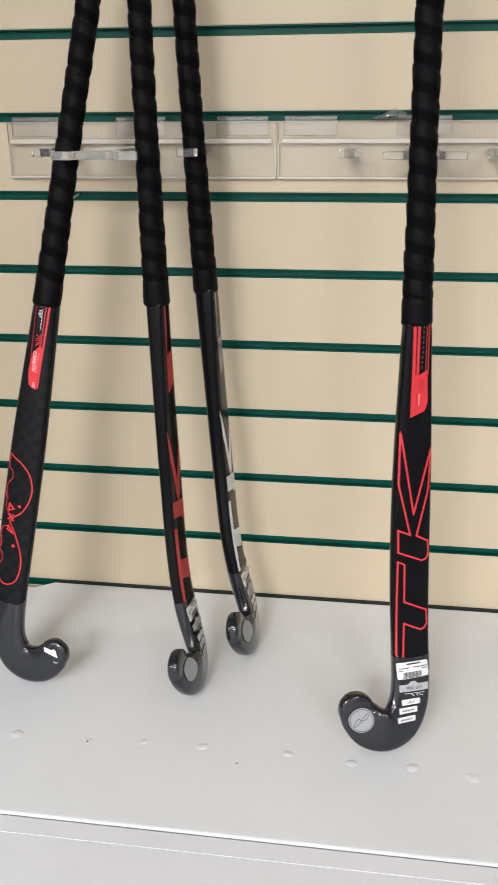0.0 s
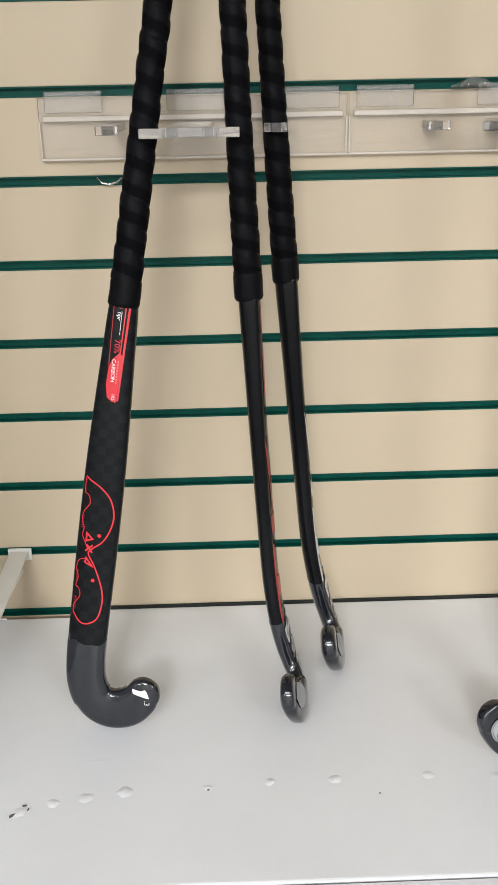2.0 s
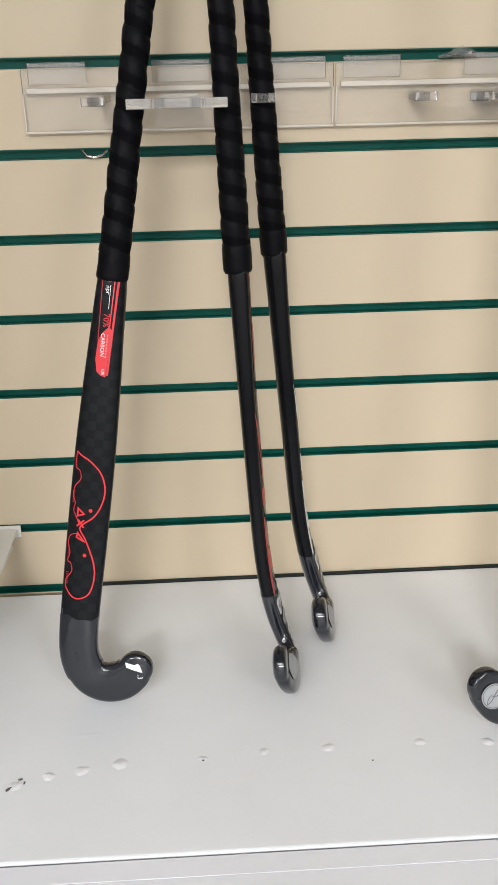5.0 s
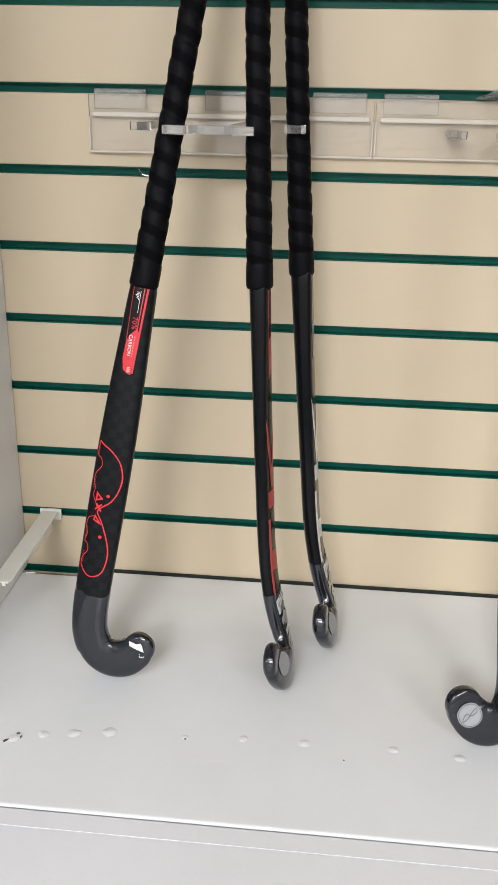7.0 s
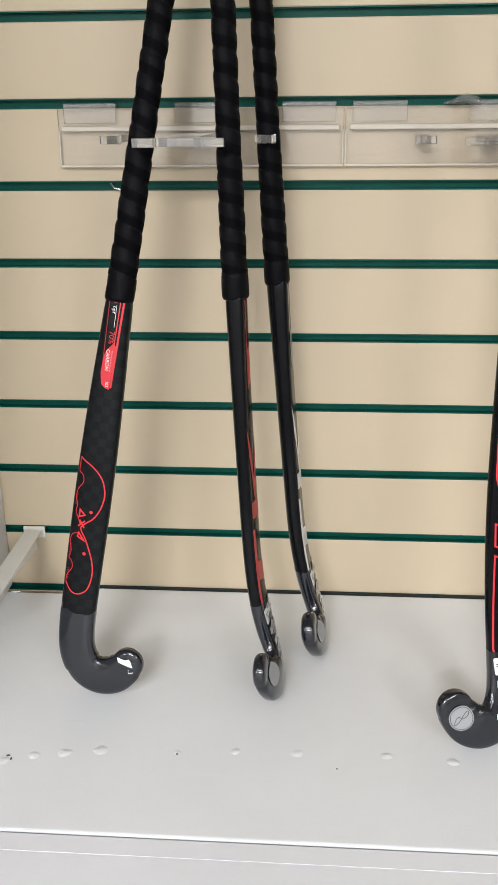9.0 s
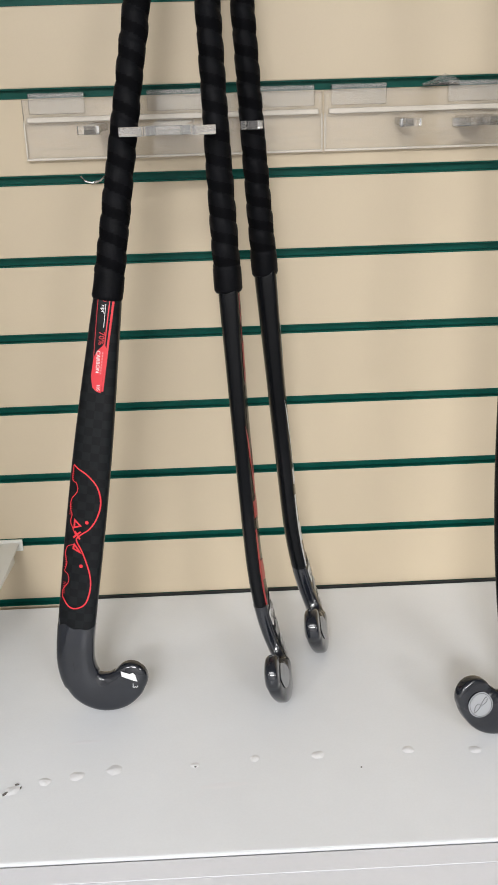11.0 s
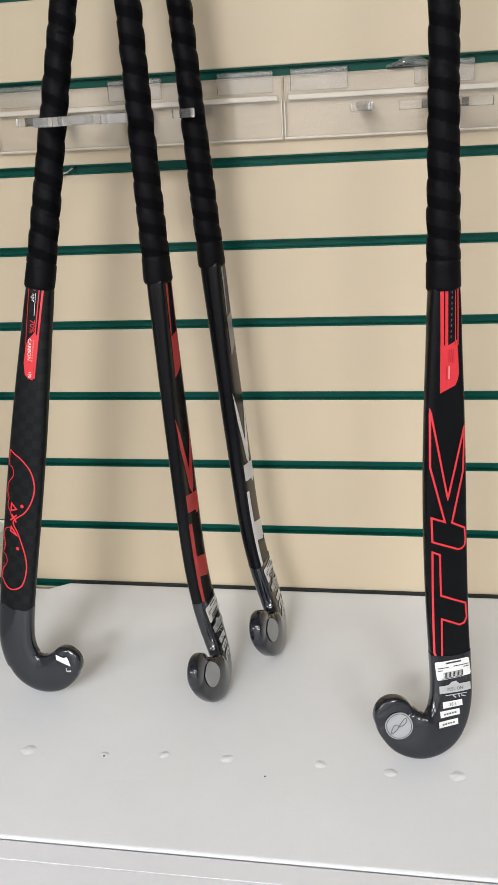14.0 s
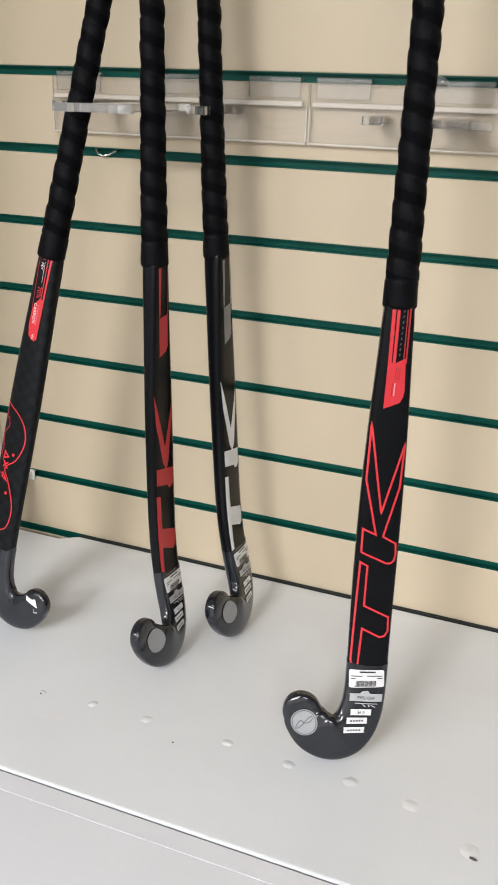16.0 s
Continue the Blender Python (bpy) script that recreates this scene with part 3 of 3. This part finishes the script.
def back_print(t):
    """Red panel with lettering below the grip, a looping red outline on the blade, a white number on the toe."""
    f = -1
    part("stripe", line([(9.5, 490), (6.5, 388)], 2.2, f), RED, t)
    part("stripe", line([(5.6, 490), (4.2, 430)], 1.2, f), RED, t)
    part("stripe", line([(-7.5, 490), (-6.5, 425)], 0.9, f), DARK_RED, t)
    panel = part("panel_print", fill([(-7.5, 404), (-6.5, 424), (-3, 432), (4, 440), (7, 436), (5, 386), (0, 387), (-5, 391)], f, 3), RED, t)
    part("lettering", words("70%", 0.2, 446, 6.2, -88, f, 0.001), RED, t)
    part("lettering", words("CARBON", -1.2, 420, 4.2, -88, f, 0.0012), WHITE_PRINT, panel)
    part("lettering", words("105", 1.6, 392, 3.4, -88, f, 0.0012), WHITE_PRINT, panel)
    for k in range(8):
        part("print_bar", line([(3.4 - 0.06 * k, 431 - k * 3.2), (3.3 - 0.06 * k, 429.2 - k * 3.2)], 1.3, f, False, 0.001, 0.01), PINK_PRINT, panel)
    part("lettering", words("npr", -0.6, 477.5, 4.6, -88, f, 0.0009), WHITE_PRINT, t)
    part("print_bar", line([(1.6, 483), (1.6, 458)], 0.6, f), PALE_PRINT, t)
    part("ring_mark", line([(0.2 + 2.2 * math.cos(a / 8 * math.pi), 488 + 2.2 * math.sin(a / 8 * math.pi)) for a in range(16)], 0.8, f, True), DARK_RED, t)
    part("loop_outline", line(curve_points([(-18, 301), (-12, 297), (-1, 291), (11, 279), (16.5, 261), (14, 243), (7, 229), (-3, 220), (-7, 213), (1, 200), (11, 177), (14, 158), (10, 138), (-1, 130), (-10, 132), (-18, 142)], 5), 1.6, f), RED, t)
    part("wavy_line", line(curve_points([(-18, 300), (-18, 284), (-13, 280), (-11, 271), (-17, 261), (-18, 250), (-15, 243), (-16, 234), (-12, 226), (-8, 218)], 5), 0.9, f), RED, t)
    part("wavy_line", line(curve_points([(-9, 208), (-17, 204), (-19, 194), (-16, 184), (-18, 174), (-14, 171), (-12, 162), (-18, 151), (-18, 142)], 5), 0.9, f), RED, t)
    for j in range(7):
        part("tick", line([(-18.5, 297 - j * 2.2), (-16.8, 297 - j * 2.2)], 0.6, f), RED, t)
        part("tick", line([(-18.5, 256 - j * 2.2), (-16.0, 256 - j * 2.2)], 0.6, f), RED, t)
        part("tick", line([(-18.5, 192 - j * 2.2), (-16.6, 192 - j * 2.2)], 0.6, f), RED, t)
        part("tick", line([(-18.2, 160 - j * 2.2), (-15.6, 160 - j * 2.2)], 0.6, f), RED, t)
    part("triangle_mark", line([(-11, 237), (-4, 231), (-11, 228)], 1.9, f, True), RED, t)
    part("cross_mark", line([(-10, 224), (-3, 215)], 2.0, f), RED, t)
    part("cross_mark", line([(-3, 224), (-11, 216)], 2.0, f), RED, t)
    part("triangle_mark", line([(-9, 208), (-1, 199), (-10, 203)], 1.9, f, True), RED, t)
    part("dot", disc(3, 236, 2.2, f, 0.0006, 2, 12), RED, t)
    part("dot", disc(1, 183, 2.2, f, 0.0006, 2, 12), RED, t)
    part("side_lettering_bar", line([(-19.5, 114), (-18.5, 82)], 0.9, f), GREY_INK, t)
    number = part("number", fill([(58.5, 58.2), (71, 57.4), (73.5, 59.6), (76, 57.4), (80, 49.5), (76, 49.8), (60.5, 52.5)], f, 2, 0.0016), WHITE_PRINT, t, "white number on the toe")
    part("lettering", words(".3", 77.5, 43.6, 6.0, -85, f, 0.0018), PALE_PRINT, number)


stick = hockey_stick("black hockey stick with red looped print, leaning at a slant", (-0.3345, -0.2610, 0.4637), (0.1670, 0.1560), -7.0, WEAVE, (0.011, 4.0, 0.26), (0.971, 0.85, 1.055, 0.93))
back_print(stick)

# ---- clear acrylic stick racks ----


def t_arm(cx, reach, half, z, notch=True):
    """An arm that runs out level from the back plate and ends in a wide notched head."""
    s = 0.0065
    y = -reach
    pts = [(cx - 0.022, -0.0065), (cx - 0.018, y + 0.045), (cx - half + 0.024, y + 0.026), (cx - half, y + 0.014), (cx - half, y + 0.006)]
    if notch:
        pts += [(cx - half + 0.023, y), (cx - half + 0.024, y + 0.012), (cx - 0.012, y + 0.017), (cx + 0.012, y + 0.017), (cx + half - 0.024, y + 0.012), (cx + half - 0.023, y)]
        pts += [(cx + half, y + 0.006), (cx + half, y + 0.014), (cx + half - 0.024, y + 0.026), (cx + 0.018, y + 0.045), (cx + 0.022, -0.0065)]
    else:
        pts = [(cx - 0.007, -0.0065), (cx - 0.006, y + 0.014), (cx - half, y + 0.010), (cx - half, y + 0.003), (cx + half, y), (cx + half, y + 0.008), (cx + 0.006, y + 0.014), (cx + 0.007, -0.0065)]
    return plate(pts, z - 0.0045, z + 0.0045, 0.0006)


def rack(x0, x1, reach, zarm, arm_material):
    t = thing("stick_rack", "clear acrylic stick rack hooked into the slatted wall", "stick rack", "acrylic racks")
    plate_ob = part("back_plate", box(x0 + 0.001, x1 - 0.001, -0.0062, -0.0022, 1.0735, 1.1425, 0.0008), ACRYLIC_SHEET, t)
    ledge = part("lower_rim", box(x0 + 0.001, x1 - 0.001, -0.0105, -0.0064, 1.0735, 1.0765, 0.0008), ACRYLIC_GLINT, t)
    rib = part("fold", box(x0 + 0.006, x1 - 0.006, -0.0125, -0.0064, 1.1165, 1.1228, 0.0015), ACRYLIC_GLINT, t)
    width = x1 - x0
    for a in (0.010, 0.40, 0.77):
        xa = x0 + width * a + 0.006
        part("hook_tab", box(xa, xa + 0.066, -0.0092, -0.0064, 1.126, 1.1495, 0.0008), ACRYLIC_SHEET, t)
        part("hook_tab", box(xa, xa + 0.066, -0.0062, 0.006, 1.1450, 1.1485, 0.0006), ACRYLIC_SHEET, t)
    # Added strips that draw the bright line at each end of the plate.
    for xe in (x0 + 0.0008, x1 - 0.0028):
        part("end_glint", box(xe, xe + 0.002, -0.0085, -0.0064, 1.0767, 1.1170, 0.0005), ACRYLIC_GLINT, t)
    mid = (x0 + x1) / 2
    arms = [part("arm", t_arm(mid + 0.002, reach, 0.048, zarm), arm_material, t)]
    for cx in (mid - 0.086, mid + 0.089):
        arms.append(part("arm", t_arm(cx, reach * 0.62, 0.012, zarm, False), ACRYLIC_FAINT, t))
    return t


rack(-0.36, 0.0, 0.217, 1.111, ACRYLIC)
rack(0.0, 0.36, 0.110, 1.106, ACRYLIC_FAINT)

# ---- small things ----


def wire_clip(x, z, label):
    t = thing("wire_clip", label, "wire clip", "", pose(x, -0.002, z))
    part("wire", tube([(-0.016, 0.008, 0.002), (-0.014, -0.002, 0.003), (-0.008, -0.006, -0.002), (0.0, -0.007, -0.004), (0.009, -0.006, -0.002), (0.014, -0.002, 0.002), (0.016, 0.008, 0.003)], 0.0013), STEEL, t, smooth=True)
    return t


wire_clip(-0.283, 1.05, "bent bright wire clip stuck in a groove")

t = thing("plastic_remnant", "crumpled clear plastic remnant in a groove", "plastic scrap", "", pose(0.141, -0.004, 1.150))
bm = bmesh.new()
rng = random.Random(9)
grid = [[bm.verts.new((-0.022 + 0.044 * i / 8, -0.003 * rng.random() - (0.006 if j == 0 else 0), -0.006 + (0.013 - 0.011 * abs(i - 5) / 5) * j / 3 + 0.001 * rng.random())) for i in range(9)] for j in range(4)]
for j in range(3):
    for i in range(8):
        bm.faces.new((grid[j][i], grid[j][i + 1], grid[j + 1][i + 1], grid[j + 1][i]))
scrap = part("crumpled_sheet", bm, ACRYLIC_SHEET, t)
mod = scrap.modifiers.new("thickness", "SOLIDIFY")
mod.thickness = 0.0006

t = thing("shelf_bracket", "empty ivory steel shelf bracket in a groove", "shelf bracket", "", pose(-0.4465, 0.0, 0.553))
bm = bmesh.new()
# top flange and tapering web of the arm
out = [(-0.0125, -0.006), (-0.0125, -0.205), (-0.009, -0.213), (0.009, -0.213), (0.0125, -0.205), (0.0125, -0.006)]
part("arm", plate(out, -0.0005, 0.0025, 0.0008), BRACKET, t)
bm = bmesh.new()
web = [(-0.002, -0.0055, -0.001), (-0.002, -0.205, -0.001), (-0.002, -0.205, -0.009), (-0.002, -0.0055, -0.030)]
f = bm.faces.new([bm.verts.new(p) for p in web])
up = bmesh.ops.extrude_face_region(bm, geom=[f])["geom"]
bmesh.ops.translate(bm, verts=[v for v in up if isinstance(v, bmesh.types.BMVert)], vec=(0.004, 0, 0))
part("web", bm, BRACKET, t)
part("hook_plate", box(-0.0165, 0.0165, -0.005, -0.0012, -0.012, 0.006, 0.0015), BRACKET, t)
part("tongue", box(-0.0145, 0.0145, -0.0012, 0.007, 0.0005, 0.0045, 0.0008), BRACKET, t)

t = thing("screw", "small grey screw lying on the plinth", "screw", "", pose(-0.478, -0.026, TOP + 0.0022, 0, 90, 12))
bm = bmesh.new()
bmesh.ops.create_cone(bm, segments=10, radius1=0.0014, radius2=0.0011, depth=0.012, cap_ends=True)
part("shank", bm, STEEL, t)
bm = bmesh.new()
bmesh.ops.create_cone(bm, segments=12, radius1=0.0022, radius2=0.0022, depth=0.0015, cap_ends=True, matrix=Matrix.Translation((0, 0, 0.0067)))
part("head", bm, STEEL, t)


def chip(x, y, r, seed, turn):
    """A place where the white foil has been pushed up: a low, ragged blister."""
    rng = random.Random(seed)
    bm = bmesh.new()
    rings, n = [], 14
    edge = [rng.uniform(0.72, 0.98) for _ in range(n)]
    for j, (q, hgt) in enumerate(((1.0, 0.0), (0.8, 0.0004), (0.5, 0.0010), (0.2, 0.0012))):
        rings.append([bm.verts.new((q * r * edge[i] * math.cos(2 * math.pi * i / n), 0.85 * q * r * edge[i] * math.sin(2 * math.pi * i / n), hgt * rng.uniform(0.6, 1.25))) for i in range(n)])
    for a, b in zip(rings, rings[1:]):
        for i in range(n):
            bm.faces.new((a[i], a[(i + 1) % n], b[(i + 1) % n], b[i]))
    bm.faces.new(rings[-1])
    ob = part("blister", bm, CHIP, PLINTH, "raised chip in the white foil", smooth=True)
    ob.matrix_world = pose(x, y, TOP + 0.0001, 0, 0, turn)
    return ob


for i, (x, y, r) in enumerate(((-0.344, -0.376, 0.0075), (-0.310, -0.370, 0.0085), (-0.270, -0.363, 0.0095), (-0.181, -0.362, 0.0055), (-0.115, -0.356, 0.006),
                               (-0.045, -0.355, 0.0075), (0.056, -0.354, 0.0075), (0.130, -0.359, 0.0075), (0.199, -0.357, 0.009), (0.265, -0.365, 0.0095))):
    chip(x, y, r * 1.15, i + 1, (i * 37) % 50 - 20)
chip(-0.377, -0.387, 0.0095, 40, 30)
chip(0.331, -0.401, 0.0125, 41, -20)
# Torn spots at the left, a dark line at -0.181; the last paints the chip's shadow.
for x, y, r, a in ((-0.383, -0.392, 0.0023, 40), (-0.373, -0.379, 0.0014, 10), (-0.181, -0.3655, 0.0008, 0), (-0.368, -0.384, 0.0011, 70), (0.335, -0.4095, 0.0025, -10)):
    bm = plate([(r * 1.6, 0), (0.3 * r, 0.5 * r), (-1.3 * r, 0.35 * r), (-1.5 * r, -0.3 * r), (0.2 * r, -0.45 * r)], 0, 0.0017)
    ob = part("tear_and_shade", bm, TEAR_SHADE, PLINTH, "dark torn spot and chip shadow in the foil")
    ob.matrix_world = pose(x, y, TOP + 0.0001, 0, 0, a)
bm = plate([(0.0012, 0), (0.0003, 0.0009), (-0.001, 0.0004), (-0.0008, -0.0007)], 0, 0.0006)
ob = tagged(part("speck", bm, INK), "dark speck of dirt on the plinth", "speck")
ob.matrix_world = pose(0.0, -0.378, TOP + 0.0001)


def scuff(x, y, length, width, turn, seed):
    """A faint raised streak where the foil has been rubbed."""
    rng = random.Random(seed)
    n = 16
    bm = bmesh.new()
    rows = []
    for i in range(n + 1):
        q = i / n
        w = width * math.sin(math.pi * q) ** 0.6 * rng.uniform(0.75, 1.15) + 0.0002
        rows.append([bm.verts.new((length * (q - 0.5), w * v, 0.0002 * (1 - abs(v)) * math.sin(math.pi * q))) for v in (-1, -0.4, 0.3, 1)])
    for a, b in zip(rows, rows[1:]):
        for k in range(3):
            bm.faces.new((a[k], b[k], b[k + 1], a[k + 1]))
    ob = part("scuff", bm, SCUFF, PLINTH, "faint pale scuff on the foil", smooth=True)
    ob.matrix_world = pose(x, y, TOP + 0.0001, 0, 0, turn)


scuff(-0.150, -0.3945, 0.055, 0.0042, 3, 1)
scuff(-0.309, -0.316, 0.040, 0.0030, 5, 2)
